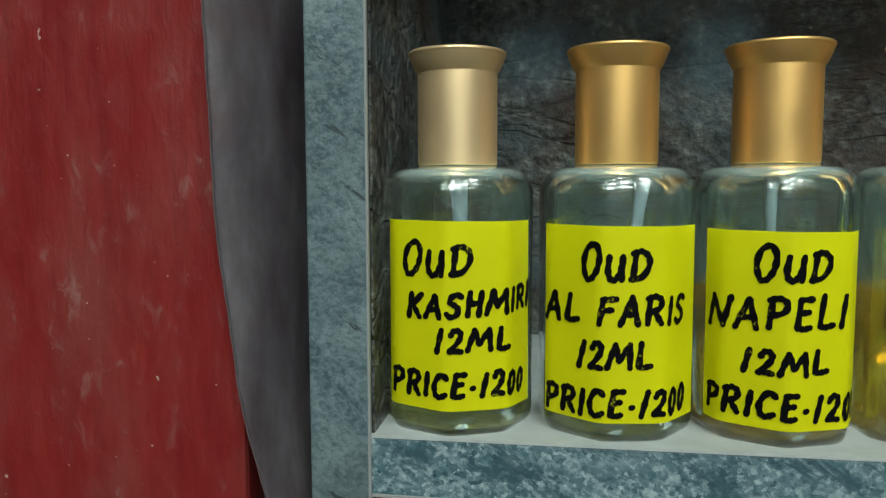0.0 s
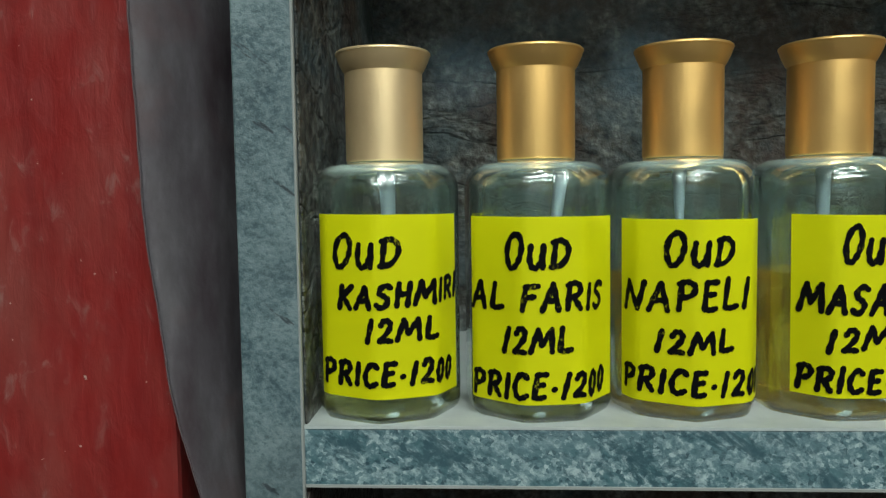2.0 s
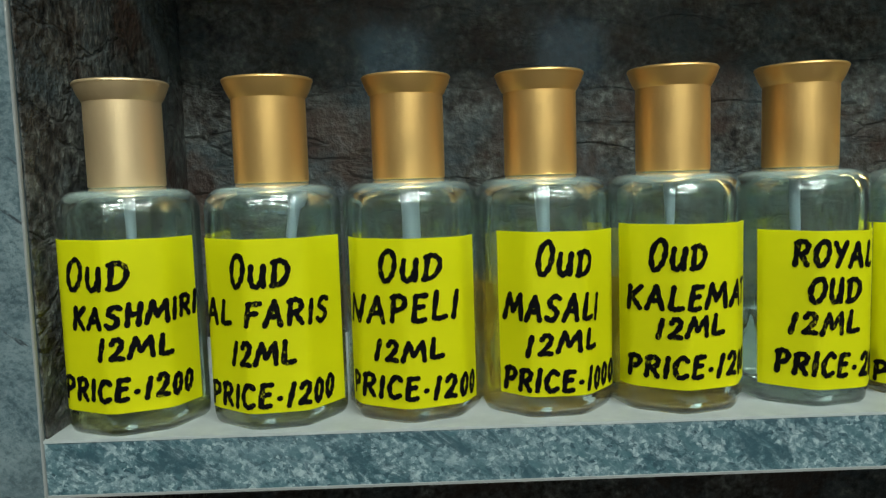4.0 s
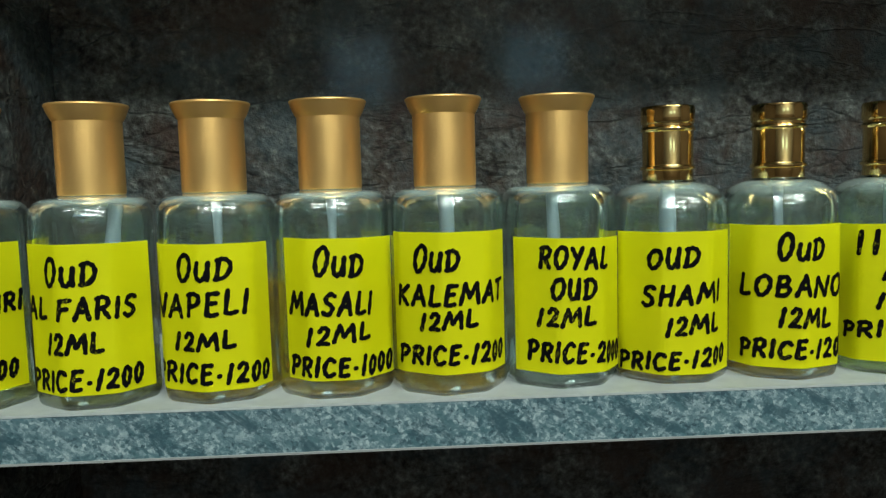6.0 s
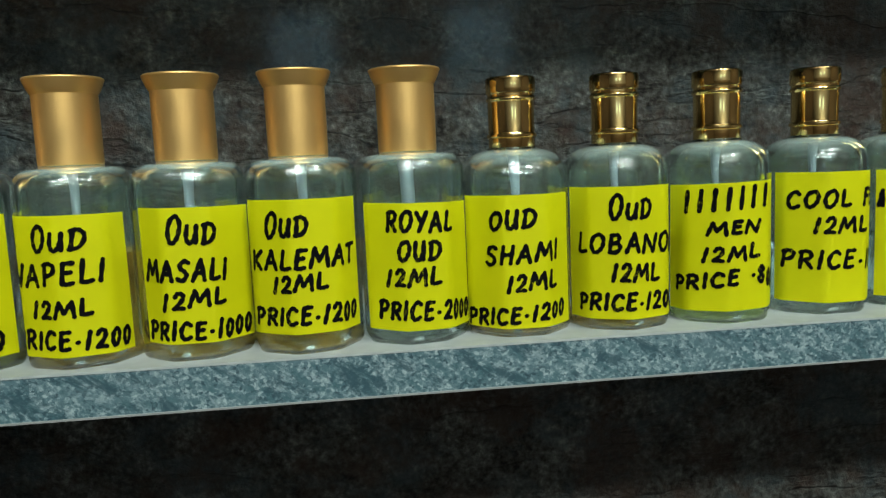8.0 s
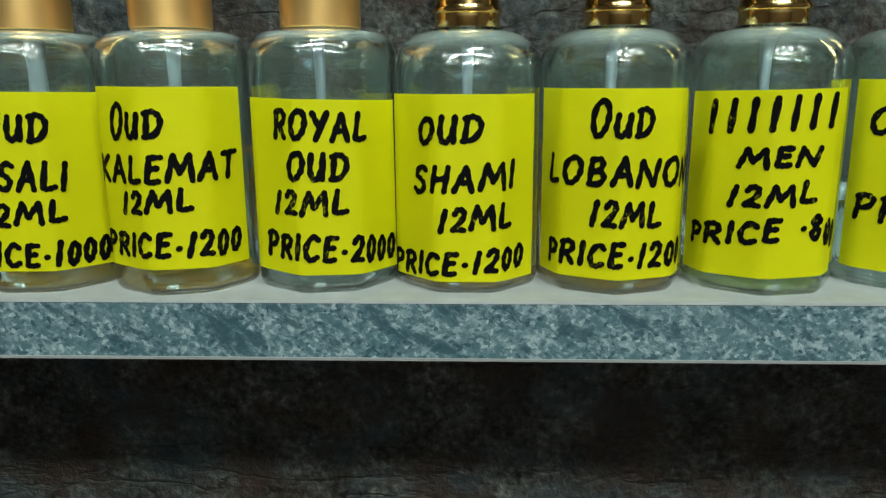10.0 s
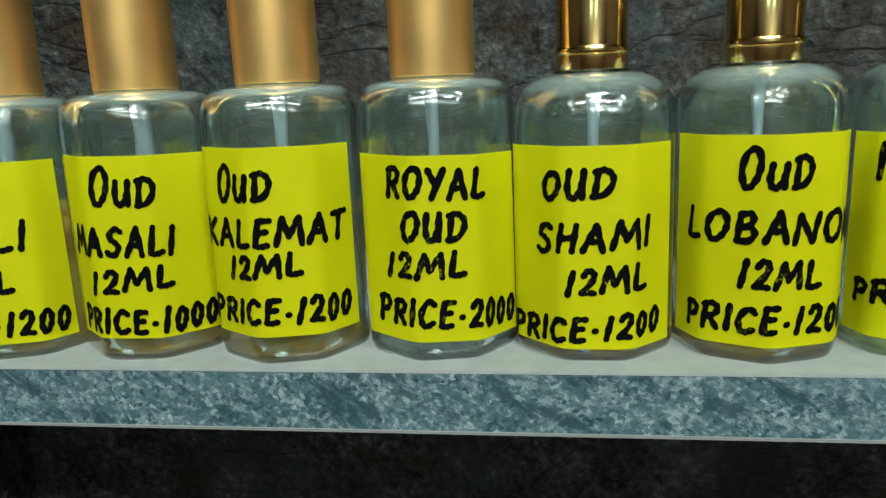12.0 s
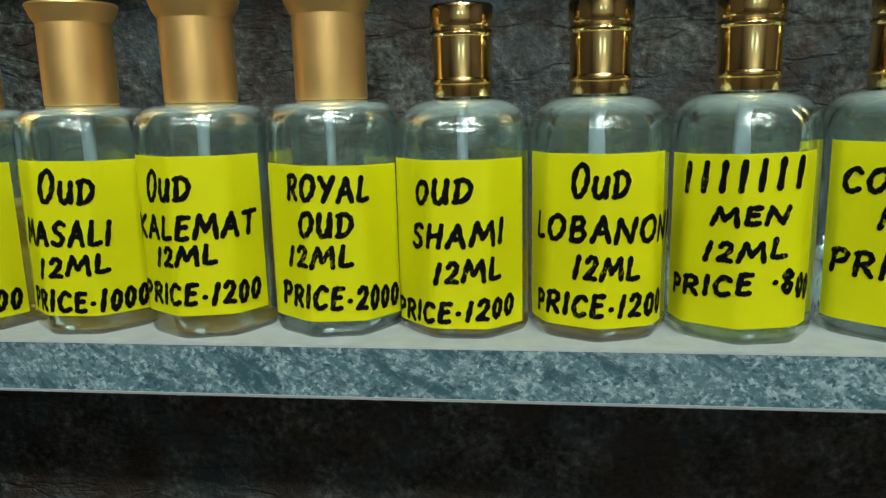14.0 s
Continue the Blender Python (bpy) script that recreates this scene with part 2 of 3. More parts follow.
WALL, CEIL = plaster("wall_plaster", (0.24, 0.24, 0.235)), plaster("ceiling_paint", (0.80, 0.80, 0.79))
FLOOR = plaster("floor_screed", (0.05, 0.046, 0.042))
DARK = plaster("dark_panelling", (0.10, 0.075, 0.055))
# film in the oils is diffuse colour standing in for light glowing through
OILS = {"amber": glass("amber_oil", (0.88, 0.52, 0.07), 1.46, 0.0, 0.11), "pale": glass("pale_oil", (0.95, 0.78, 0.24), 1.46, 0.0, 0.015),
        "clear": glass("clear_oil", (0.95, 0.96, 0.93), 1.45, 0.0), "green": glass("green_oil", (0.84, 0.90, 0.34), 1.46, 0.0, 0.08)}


# ---------------------------------------------------------------- mesh helpers
def mesh_ob(name, bm, material, smooth=False):
    me = bpy.data.meshes.new(name)
    bm.to_mesh(me)
    bm.free()
    me.materials.append(material)
    if smooth:
        for f in me.polygons:
            f.use_smooth = True
    return new(name, me)


def part(name, bm, material, parent, label="", smooth=False):
    ob = mesh_ob(name, bm, material, smooth)
    ob.parent = parent
    return tagged(ob, label)


def box(bm, x0, x1, y0, y1, z0, z1, bevel=0.0):
    m = Matrix.LocRotScale(((x0 + x1) / 2, (y0 + y1) / 2, (z0 + z1) / 2), None, (x1 - x0, y1 - y0, z1 - z0))
    made = bmesh.ops.create_cube(bm, size=1, matrix=m)
    if bevel:
        edges = list({e for v in made["verts"] for e in v.link_edges})
        bmesh.ops.bevel(bm, geom=edges, offset=bevel, segments=2, profile=0.5, affect="EDGES")
    return bm


def empty(name, m, label, category, group=""):
    ob = new(name)
    ob.matrix_world = m
    return tagged(ob, label, category, group)


def lathe(profile, steps=64):
    """A skin through rings; profile: (r, z, flat) from end to end; flat draws a ring towards the octagon."""
    bm = bmesh.new()
    rings = []
    for r, z, flat in profile:
        ring = []
        for i in range(steps):
            a = 2 * math.pi * i / steps
            k = r * (octagon(a) * flat + 1 - flat)
            ring.append(bm.verts.new((k * math.sin(a), -k * math.cos(a), z)))
        rings.append(ring)
    for a, b in zip(rings, rings[1:]):
        for i in range(steps):
            j = (i + 1) % steps
            bm.faces.new((a[i], a[j], b[j], b[i]))
    return bm, rings


def close_ends(bm, rings, ends=(True, True)):
    if ends[0]:
        bm.faces.new(list(reversed(rings[0])))
    if ends[1]:
        bm.faces.new(rings[-1])
    bmesh.ops.recalc_face_normals(bm, faces=bm.faces)
    return bm


def octagon(a, p=24.0):
    """Radius of a rounded octagon with apothem 1, a face in the middle of a = 0."""
    return sum(max(0.0, math.cos(a - math.pi / 4 * i)) ** p for i in range(8)) ** (-1 / p)


# ---------------------------------------------------------------- the setting
def slab(name, x0, x1, y0, y1, z0, z1, material, label, category):
    return tagged(mesh_ob(name, box(bmesh.new(), x0, x1, y0, y1, z0, z1), material), label, category, kind="structure")


# Unseen room shell; wall and floor tones are set for bounce and reflections.
XW, XE, YS, YN, ZF, ZC = -1.9, 2.3, -2.7, 0.14, -1.25, 1.45
slab("floor", XW, XE, YS, YN + 0.2, ZF - 0.1, ZF, FLOOR, "plain grey shop floor", "floor")
slab("ceiling", XW, XE, YS, YN + 0.2, ZC, ZC + 0.1, CEIL, "white painted shop ceiling", "ceiling")
slab("wall_south", XW, XE, YS - 0.1, YS, 0.05, ZC, WALL, "plain off-white plaster wall", "wall")
# unseen dark band of wall, added so less light bounces under the shelf
slab("dark_band_south", XW, XE, YS - 0.1, YS + 0.01, ZF, 0.05, DARK, "unseen dark lower wall, added to cut bounced light", "wall")
slab("wall_west", XW - 0.1, XW, YS, YN, ZF, ZC, DARK, "plain dark brown panelled wall", "wall")
slab("wall_east", XE, XE + 0.1, YS, YN, ZF, ZC, DARK, "plain dark brown panelled wall", "wall")
slab("wall_north", XW, XE, YN, YN + 0.1, ZF, ZC, DARK, "plain plaster wall behind the shelf unit", "wall")


def south_window(name, x, z, half):
    """A small high window in the south wall: frame, and the sky's light in its opening."""
    bm = bmesh.new()
    for a0, a1, b0, b1 in ((-1, 1, 1, 1.12), (-1, 1, -1.12, -1), (-1.12, -1, -1.12, 1.12), (1, 1.12, -1.12, 1.12), (-0.04, 0.04, -1, 1)):
        box(bm, x + a0 * half, x + a1 * half, YS + 0.001, YS + 0.03, z + b0 * half, z + b1 * half)
    tagged(mesh_ob(name, bm, EDGE), "small high window with a pale frame", "window", kind="structure")
    data = bpy.data.lights.new("sky_light", "AREA")
    data.shape, data.size, data.energy, data.color = "SQUARE", 1.9 * half, DIM * 0.8, (0.42, 0.78, 0.95)
    new("sky_light", data).matrix_world = pose(x, YS + 0.012, z, 90, 0, 0)


south_window("window_1", -0.05, 0.52, 0.13)
south_window("window_2", 0.66, 0.54, 0.13)

# ---------------------------------------------------------------- shelf unit
DEEP, THICK, LONG, UPPER = 0.100, 0.012, 0.62, 0.152
unit = empty("shelf_unit", pose(0, 0, -0.47), "blue-grey stone-look laminate shelf unit against the wall", "shelf")


def board(name, x0, x1, y0, y1, z0, z1, material=LAMINATE, label="", bevel=0.0004):
    ob = part(name, box(bmesh.new(), x0, x1, y0, y1, z0, z1, bevel), material, unit, label)
    ob.matrix_parent_inverse = unit.matrix_world.inverted()
    return ob


board("side_panel", -0.0118, 0.0, 0.0, DEEP, -0.47, 0.60, SLATE)
board("lining", 0.0, 0.0006, 0.0012, DEEP, -0.47, 0.60, ROCK, "dark slate-look lining")
board("side_panel", LONG, LONG + 0.0128, 0.0, DEEP, -0.47, 0.60, SLATE)
board("back_panel", -0.0128, LONG + 0.0128, DEEP, DEEP + 0.012, -0.47, 0.60, ROCK, "dark slate-look back board with a dull polish")
for z in (-0.455, 0.0, UPPER + THICK):
    shelf = board("shelf_board", 0.0, LONG, 0.0004, DEEP, z - THICK, z - 0.0006)
    # the low shelf is unseen; its top is dark to cut bounced light
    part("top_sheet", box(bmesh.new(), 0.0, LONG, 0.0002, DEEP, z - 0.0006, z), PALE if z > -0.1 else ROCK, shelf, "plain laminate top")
    low = z - THICK - 0.0001
    part("edge_band", box(bmesh.new(), 0.0002, LONG, 0.0, 0.0012, low, low + 0.0005), EDGE, shelf, "thin pale edge line")
board("edge_band", -0.0005, 0.0001, -0.0002, 0.0012, -0.47, 0.60, EDGE, "thin pale edge line")

# ---------------------------------------------------------------- red board and grey cloth beside the unit
tagged(mesh_ob("red_board", box(bmesh.new(), -0.42, -0.0240, -0.002, 0.016, -0.6, 0.8, 0.0012), RED),
       "old red gloss-painted board, scuffed and chipped, beside the shelf", "board")


def cloth_strip():
    """A hanging strip: its free edge lies over the red board, its far edge curls back towards the unit."""
    bm = bmesh.new()
    grid = []
    rows, cols = 90, 24
    for i in range(rows + 1):
        z = 0.20 - 0.30 * i / rows
        s = (0.080 - z) / 0.0895
        left = -0.0278 + 0.0016 * s + 0.0074 * max(s, 0) ** 3 * (1 if s < 1.2 else (1.2 / s) ** 2)
        right = -0.0122
        left += 0.00025 * noise.noise((0, 3, z * 160)) + 0.0003 * noise.noise((7, 0, z * 60))
        line = []
        for j in range(cols + 1):
            u = j / cols
            y = -0.0066 + 0.055 * u ** 1.9 + 0.0012 * noise.noise((u * 2.2, 2, z * 32)) * (1 - u) - 0.0010 * math.sin(u * math.pi)
            line.append(bm.verts.new((left + (right - left) * u, y, z)))
        grid.append(line)
    for a, b in zip(grid, grid[1:]):
        for j in range(cols):
            bm.faces.new((a[j], b[j], b[j + 1], a[j + 1]))
    bmesh.ops.solidify(bm, geom=bm.faces[:], thickness=0.0007)
    bmesh.ops.recalc_face_normals(bm, faces=bm.faces)
    return bm


strip = tagged(mesh_ob("cloth_strip", cloth_strip(), CLOTH, True), "dusty grey cloth strip hanging over the red board's edge", "cloth")


def frayed_edge():
    """A thin uneven selvage along the strip's free edge."""
    bm = bmesh.new()
    rings = []
    for i in range(181):
        z = 0.20 - 0.30 * i / 180
        s = (0.080 - z) / 0.0895
        x = -0.0278 + 0.0016 * s + 0.0074 * max(s, 0) ** 3 * (1 if s < 1.2 else (1.2 / s) ** 2)
        x += 0.00025 * noise.noise((0, 3, z * 160)) + 0.0003 * noise.noise((7, 0, z * 60)) + 0.00012 * noise.noise((3, 3, z * 900))
        y = -0.0066 + 0.0010 * noise.noise((0, 2, z * 32))
        r = 0.00016 * (1 + 0.5 * noise.noise((1, 8, z * 700)))
        rings.append([bm.verts.new((x + r * math.cos(a), y + r * math.sin(a), z)) for a in (math.pi / 3 * k for k in range(6))])
    for a, b in zip(rings, rings[1:]):
        for k in range(6):
            bm.faces.new((a[k], b[k], b[(k + 1) % 6], a[(k + 1) % 6]))
    return close_ends(bm, rings)


part("frayed_edge", frayed_edge(), mat("selvage", (0.10, 0.07, 0.075), 0.8), strip, "paler frayed selvage", True)

# ---------------------------------------------------------------- handwriting
# Strokes of each capital in a unit box; "~" marks a rounded stroke.
STROKES = {
    "A": "0,0 .52,1|.52,1 .95,0|.2,.36 .8,.38", "B": "0.08,0 .12,1|~.1,.97 .6,1 .75,.78 .55,.56 .15,.52|~.15,.52 .7,.5 .88,.25 .6,.02 .05,.02",
    "C": "~.92,.85 .65,1 .3,.9 .05,.5 .22,.1 .55,.0 .95,.12", "D": "0.15,0 .2,.97|~.05,.93 .5,1 .88,.8 .92,.45 .6,.1 .05,.02",
    "E": "~.95,.97 .5,.97 .18,.95|.2,.97 .12,.03|.14,.52 .78,.55|~.1,.04 .5,.0 .92,.04", "F": "0.12,0 .2,.98|.15,.97 1,1|.15,.53 .8,.56",
    "H": ".08,0 .12,1|.85,0 .92,1|.1,.5 .88,.54", "I": ".4,0 .6,1", "K": ".1,0 .15,1|.95,1 .15,.45|.3,.56 .95,0",
    "L": ".2,1 .12,.04|~.12,.04 .5,.0 1,.06", "M": "0,0 .22,1|.22,1 .48,.3|.48,.3 .86,1|.86,1 1,0", "N": "0,0 .12,1|.12,1 .82,.02|.82,.02 1,1",
    "O": "~.5,1 .2,.85 .06,.45 .25,.05 .55,.02 .85,.3 .92,.7 .7,.98 .45,1", "P": ".15,0 .2,.98|~.05,.92 .5,1 .9,.85 .85,.58 .5,.45 .2,.46",
    "R": ".1,0 .15,.98|~.02,.92 .5,1 .85,.85 .8,.6 .5,.48 .18,.47|.42,.48 .95,0", "S": "~.92,.9 .6,1 .25,.88 .2,.65 .55,.5 .82,.3 .65,.05 .3,.0 .05,.12",
    "T": ".5,0 .52,.97|0,.94 1,1", "U": "~.08,1 .05,.4 .25,.04 .55,.05 .8,.4 .88,1|.88,.98 .9,.02", "V": "0,1 .42,0|.42,0 1,1",
    "Y": "0,1 .48,.5|1,1 .3,0", "0": "~.5,1 .2,.8 .1,.4 .3,.03 .6,.05 .88,.4 .85,.8 .5,1", "1": ".25,0 .75,1",
    "2": "~.1,.78 .35,1 .75,.95 .85,.7 .6,.4 .08,.03|~.08,.03 .5,.06 .98,.02", "8": "~.8,.85 .45,1 .15,.8 .4,.55 .8,.3 .55,.0 .15,.2 .45,.52 .8,.85",
    ".": ".4,.36 .62,.38", "-": ".05,.42 .95,.46", " ": ""}
WIDTHS = {"I": 0.22, "1": 0.32, ".": 0.28, "-": 0.5, " ": 0.35, "M": 1.05, "O": 0.80, "N": 0.85, "A": 0.78, "D": 0.8, "0": 0.54, "2": 0.58, "L": 0.62, "E": 0.62, "F": 0.66}


def rounded(points, n=7):
    """Catmull-Rom curve through the points."""
    p = [np.array(q) for q in points]
    p = [2 * p[0] - p[1], *p, 2 * p[-1] - p[-2]]
    out = []
    for a, b, c, d in zip(p, p[1:], p[2:], p[3:]):
        for i in range(n):
            t = i / n
            out.append(0.5 * (2 * b + (c - a) * t + (2 * a - 5 * b + 4 * c - d) * t * t + (3 * b - 3 * c + d - a) * t ** 3))
    return out + [p[-2]]


def line_strokes(text, s0, s1, z0, z1, high, tall_first, rnd):
    """Polylines (s, z) in millimetres of one handwritten line."""
    s0, s1, z0, z1, high = s0 + 0.5, s1 - 0.5, z0 + 0.5, z1 + 0.5, high - 1.0
    text = text.upper()
    widths = [WIDTHS.get(c, 0.70) for c in text]
    gap = 0.29
    unit_w = (s1 - s0) / (sum(widths) + gap * (len(text) - 1))
    at = s0
    for n, (c, w) in enumerate(zip(text, widths)):
        k = high * ((1.22, 0.80, 0.97)[n] if tall_first else 1.0) * rnd.uniform(0.94, 1.05)
        base = z0 + (z1 - z0) * (at - s0) / max(s1 - s0, 1) + rnd.uniform(-0.15, 0.15)
        lean = rnd.uniform(0.06, 0.14)
        for stroke in STROKES[c].split("|"):
            soft = stroke.startswith("~")
            pts = [tuple(float(v) for v in q.split(",")) for q in stroke.lstrip("~").split()]
            if not pts:
                continue
            pts = [np.array(q) for q in pts]
            if soft:
                pts = rounded(pts)
            else:
                pts = [a * (1 - i / 8) + b * i / 8 for a, b in zip(pts, pts[1:]) for i in range(9)]
            yield [(at + unit_w * w * q[0] + lean * k * (q[1] - 0.4), base + k * q[1]) for q in pts]
        at += unit_w * (w + gap)


def ribbon(bm, pts, half, wrap, lift):
    """A marker stroke with round ends, laid on the curved label."""
    pts = [np.array(p) for p in pts]
    tang = [b - a for a, b in zip(pts, pts[1:])]
    tang = [tang[0]] + [a + b for a, b in zip(tang, tang[1:])] + [tang[-1]]
    prev = None
    for i, (p, d) in enumerate(zip(pts, tang)):
        d = d / (np.linalg.norm(d) + 1e-9)
        nrm = np.array((-d[1], d[0]))
        h = half * (1.04 + 0.16 * math.sin(0.9 * i + 2.3 * p[0]) + 0.05 * math.sin(3.1 * i + p[1]))
        pair = [bm.verts.new(wrap(*(p + nrm * h), lift)), bm.verts.new(wrap(*(p - nrm * h), lift))]
        if prev:
            bm.faces.new((prev[0], prev[1], pair[1], pair[0]))
        prev = pair
    for p in (pts[0], pts[-1]):
        ring = [bm.verts.new(wrap(p[0] + half * math.cos(a), p[1] + half * math.sin(a), lift)) for a in (2 * math.pi * i / 10 for i in range(10))]
        bm.faces.new(ring)


# ---------------------------------------------------------------- perfume bottles
APOTHEM = 14.35


def wrapper(turn, apothem=APOTHEM):
    """Maps arc length from the front and height, in millimetres, on to the bottle's outside."""
    angles = np.linspace(-math.pi, math.pi, 721)
    rad = np.array([apothem * octagon(a - turn) for a in angles])
    x, y = rad * np.sin(angles), -rad * np.cos(angles)
    arc = np.concatenate([[0], np.cumsum(np.hypot(np.diff(x), np.diff(y)))])
    arc -= np.interp(0.0, angles, arc)

    def wrap(s, z, lift):
        px, py = np.interp(s, arc, x), np.interp(s, arc, y)
        k = 1 + lift / math.hypot(px, py)
        return (px * k / 1000, py * k / 1000, z / 1000)
    return wrap


def rise(r0, z0, r1, z1, n, power=0.5):
    """Quarter-round from a vertical wall at (r0, z0) to a level at (r1, z1)."""
    return [(r1 + (r0 - r1) * math.cos(a), z0 + (z1 - z0) * math.sin(a)) for a in (math.pi / 2 * i / n for i in range(n + 1))]


def glass_body(start, top, round_to, neck):
    """Thick octagonal bottle: outside, rim and cavity in one closed skin, millimetres."""
    a = APOTHEM
    out = [(0.5, 0.6, 1), (a * 0.60, 0.5, 1), (a * 0.82, 0.15, 1), (a * 0.915, 0.0, 1), (a * 0.945, 0.12, 1), (a * 0.975, 0.6, 1), (a * 0.993, 1.3, 1), (a, 2.2, 1), (a, 3.2, 1), (a, start * 0.5, 1), (a, start - 0.6, 1)]
    curve = rise(a, start, round_to, top - 0.5, 9)
    out += [(r, z, max(0.0, 1 - 1.1 * i / 9)) for i, (r, z) in enumerate(curve)]
    out += [(neck + 1.2, top - 0.15, 0), (neck + 0.2, top + 0.1, 0), (neck, top + 0.5, 0), (neck, top + 6.5, 0)]
    inner = [(neck - 1.9, top + 6.5, 0), (neck - 1.9, top - 1.2, 0), (neck - 1.2, top - 1.8, 0)]
    icurve = rise(a - 2.1, start - 1.0, round_to - 1.0, top - 2.2, 8)
    inner += [(r, z, max(0.0, 1 - 1.1 * i / 8) * 0.8) for i, (r, z) in reversed(list(enumerate(icurve)))]
    inner += [(a - 2.1, start - 1.0 - (start - 6.0) * i / 14, 0.8) for i in range(1, 14)]
    inner += [(a - 2.10, 5.0, 0.8), (a - 2.2, 2.2, 0.8), (a - 3.2, 1.15, 0.7), (a * 0.35, 1.0, 0.5), (0.5, 0.95, 0.5)]
    bm, rings = lathe([(r / 1000, z / 1000, f) for r, z, f in out + inner], 96)
    # the blown inside is uneven
    for ring in rings[len(out) + 3:]:
        for v in ring:
            k = 1 + 0.022 * noise.noise((v.co.x * 190, v.co.y * 190, v.co.z * 110)) + 0.008 * noise.noise((v.co.x * 480, v.co.y * 480, v.co.z * 260))
            v.co.x, v.co.y = v.co.x * k, v.co.y * k
            if v.co.z < 0.005:
                v.co.z += 0.0002 * noise.noise((v.co.x * 420, v.co.y * 420, 5))
    return close_ends(bm, rings)


def oil_body(level):
    a = APOTHEM
    prof = [(0.5, 0.9, 0.5), (a * 0.35, 0.95, 0.5), (a - 3.15, 1.1, 0.7), (a - 2.15, 2.15, 0.8), (a - 2.10, 5.0, 0.8), (a - 2.05, level - 0.1, 0.8), (a - 3.0, level - 0.35, 0.8), (0.5, level - 0.4, 0.8)]
    bm, rings = lathe([(r / 1000, z / 1000, f) for r, z, f in prof], 64)
    return close_ends(bm, rings)


def turned(profile, steps=56):
    bm, rings = lathe([(r / 1000, z / 1000, 0) for r, z in profile], steps)
    return close_ends(bm, rings)


FLARED_SLEEVE = [(6.9, 52.5), (6.9, 51.0), (7.75, 50.9), (7.95, 51.2), (7.95, 68.9), (8.3, 69.35), (8.75, 70.2), (9.2, 71.2), (9.55, 72.2), (9.6, 72.35)]
FLARED_LIP = [(8.6, 72.15), (9.55, 72.3), (9.75, 72.55), (9.72, 72.9), (9.45, 73.15), (8.9, 73.2), (8.2, 73.0), (0.5, 72.95)]
RING_CAP = [(5.6, 52.0), (5.6, 50.9), (6.35, 50.8), (6.45, 51.1), (6.45, 53.4), (6.85, 53.6), (7.0, 54.0), (6.85, 54.5), (6.5, 54.7), (6.4, 55.0), (6.45, 63.3), (6.75, 63.5), (6.95, 64.0), (6.75, 64.5), (6.45, 64.7), (6.45, 65.3), (6.75, 65.6), (6.85, 66.2), (6.85, 69.2), (6.7, 69.75), (6.3, 70.0), (4.0, 70.05), (0.5, 70.05)]

FLARED_GLASS = glass_body(45.9, 50.8, 10.6, 7.0)
RING_GLASS = glass_body(43.6, 50.8, 6.6, 6.0)
MESHES = {}


def shared(key, bm, material, smooth=True):
    me = bpy.data.meshes.new(key)
    bm.to_mesh(me)
    bm.free()
    me.materials.append(material)
    for f in me.polygons:
        f.use_smooth = smooth
    MESHES[key] = me


def crisp(bm, limit=32):
    """Keeps turned edges sharp."""
    for e in bm.edges:
        if len(e.link_faces) == 2 and e.calc_face_angle(0) > radians(limit):
            e.smooth = False
    return bm


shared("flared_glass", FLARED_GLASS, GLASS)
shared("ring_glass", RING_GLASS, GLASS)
shared("champagne_sleeve", crisp(turned(FLARED_SLEEVE), 24), CHAMPAGNE)
shared("champagne_lip", turned(FLARED_LIP), CHAMPAGNE)
shared("satin_sleeve", crisp(turned(FLARED_SLEEVE), 24), SATIN)
shared("satin_lip", turned(FLARED_LIP), SATIN)
shared("ring_cap", crisp(turned(RING_CAP), 40), SHINY)
shared("stick", turned([(1.3, 6.0), (1.4, 6.5), (1.3, 30.0), (1.4, 46.0), (1.6, 48.5), (1.7, 52.0)], 24), STICK)
for tint, level in (("amber", 28), ("amber", 18), ("pale", 24), ("pale", 12), ("clear", 20), ("green", 20)):
    shared("oil_%s_%d" % (tint, level), oil_body(level), OILS[tint])


def child(name, key, parent, m=Matrix(), label=""):
    ob = new(name, MESHES[key])
    ob.visible_shadow = name not in ("glass_body", "oil")
    ob.parent = parent
    ob.matrix_basis = m
    return tagged(ob, label)


def label_sheet(wrap, s0, s1, z0, z1, skew, rnd):
    """Sticker with a little thickness, wrapped round the bottle's front."""
    bm = bmesh.new()
    cols, rows = 84, 6
    layers = []
    for lift in (0.05, 0.16):
        grid = []
        for j in range(rows + 1):
            line = []
            for i in range(cols + 1):
                u, v = i / cols, j / rows
                s = s0 + (s1 - s0) * u + skew * 0.5 * (v - 0.5)
                z = z0 + (z1 - z0) * v + skew * (u - 0.5)
                line.append(bm.verts.new(wrap(s, z, lift)))
            grid.append(line)
        layers.append(grid)
    inner, outer = layers
    for j in range(rows):
        for i in range(cols):
            bm.faces.new((outer[j][i], outer[j][i + 1], outer[j + 1][i + 1], outer[j + 1][i]))
            bm.faces.new((inner[j][i], inner[j + 1][i], inner[j + 1][i + 1], inner[j][i + 1])).material_index = 1
    rim = [(0, i) for i in range(cols + 1)] + [(j, cols) for j in range(1, rows + 1)] + [(rows, i) for i in range(cols - 1, -1, -1)] + [(j, 0) for j in range(rows - 1, 0, -1)]
    for (a, b), (c, d) in zip(rim, rim[1:] + rim[:1]):
        bm.faces.new((outer[a][b], inner[a][b], inner[c][d], outer[c][d]))
    bmesh.ops.recalc_face_normals(bm, faces=bm.faces)
    return bm


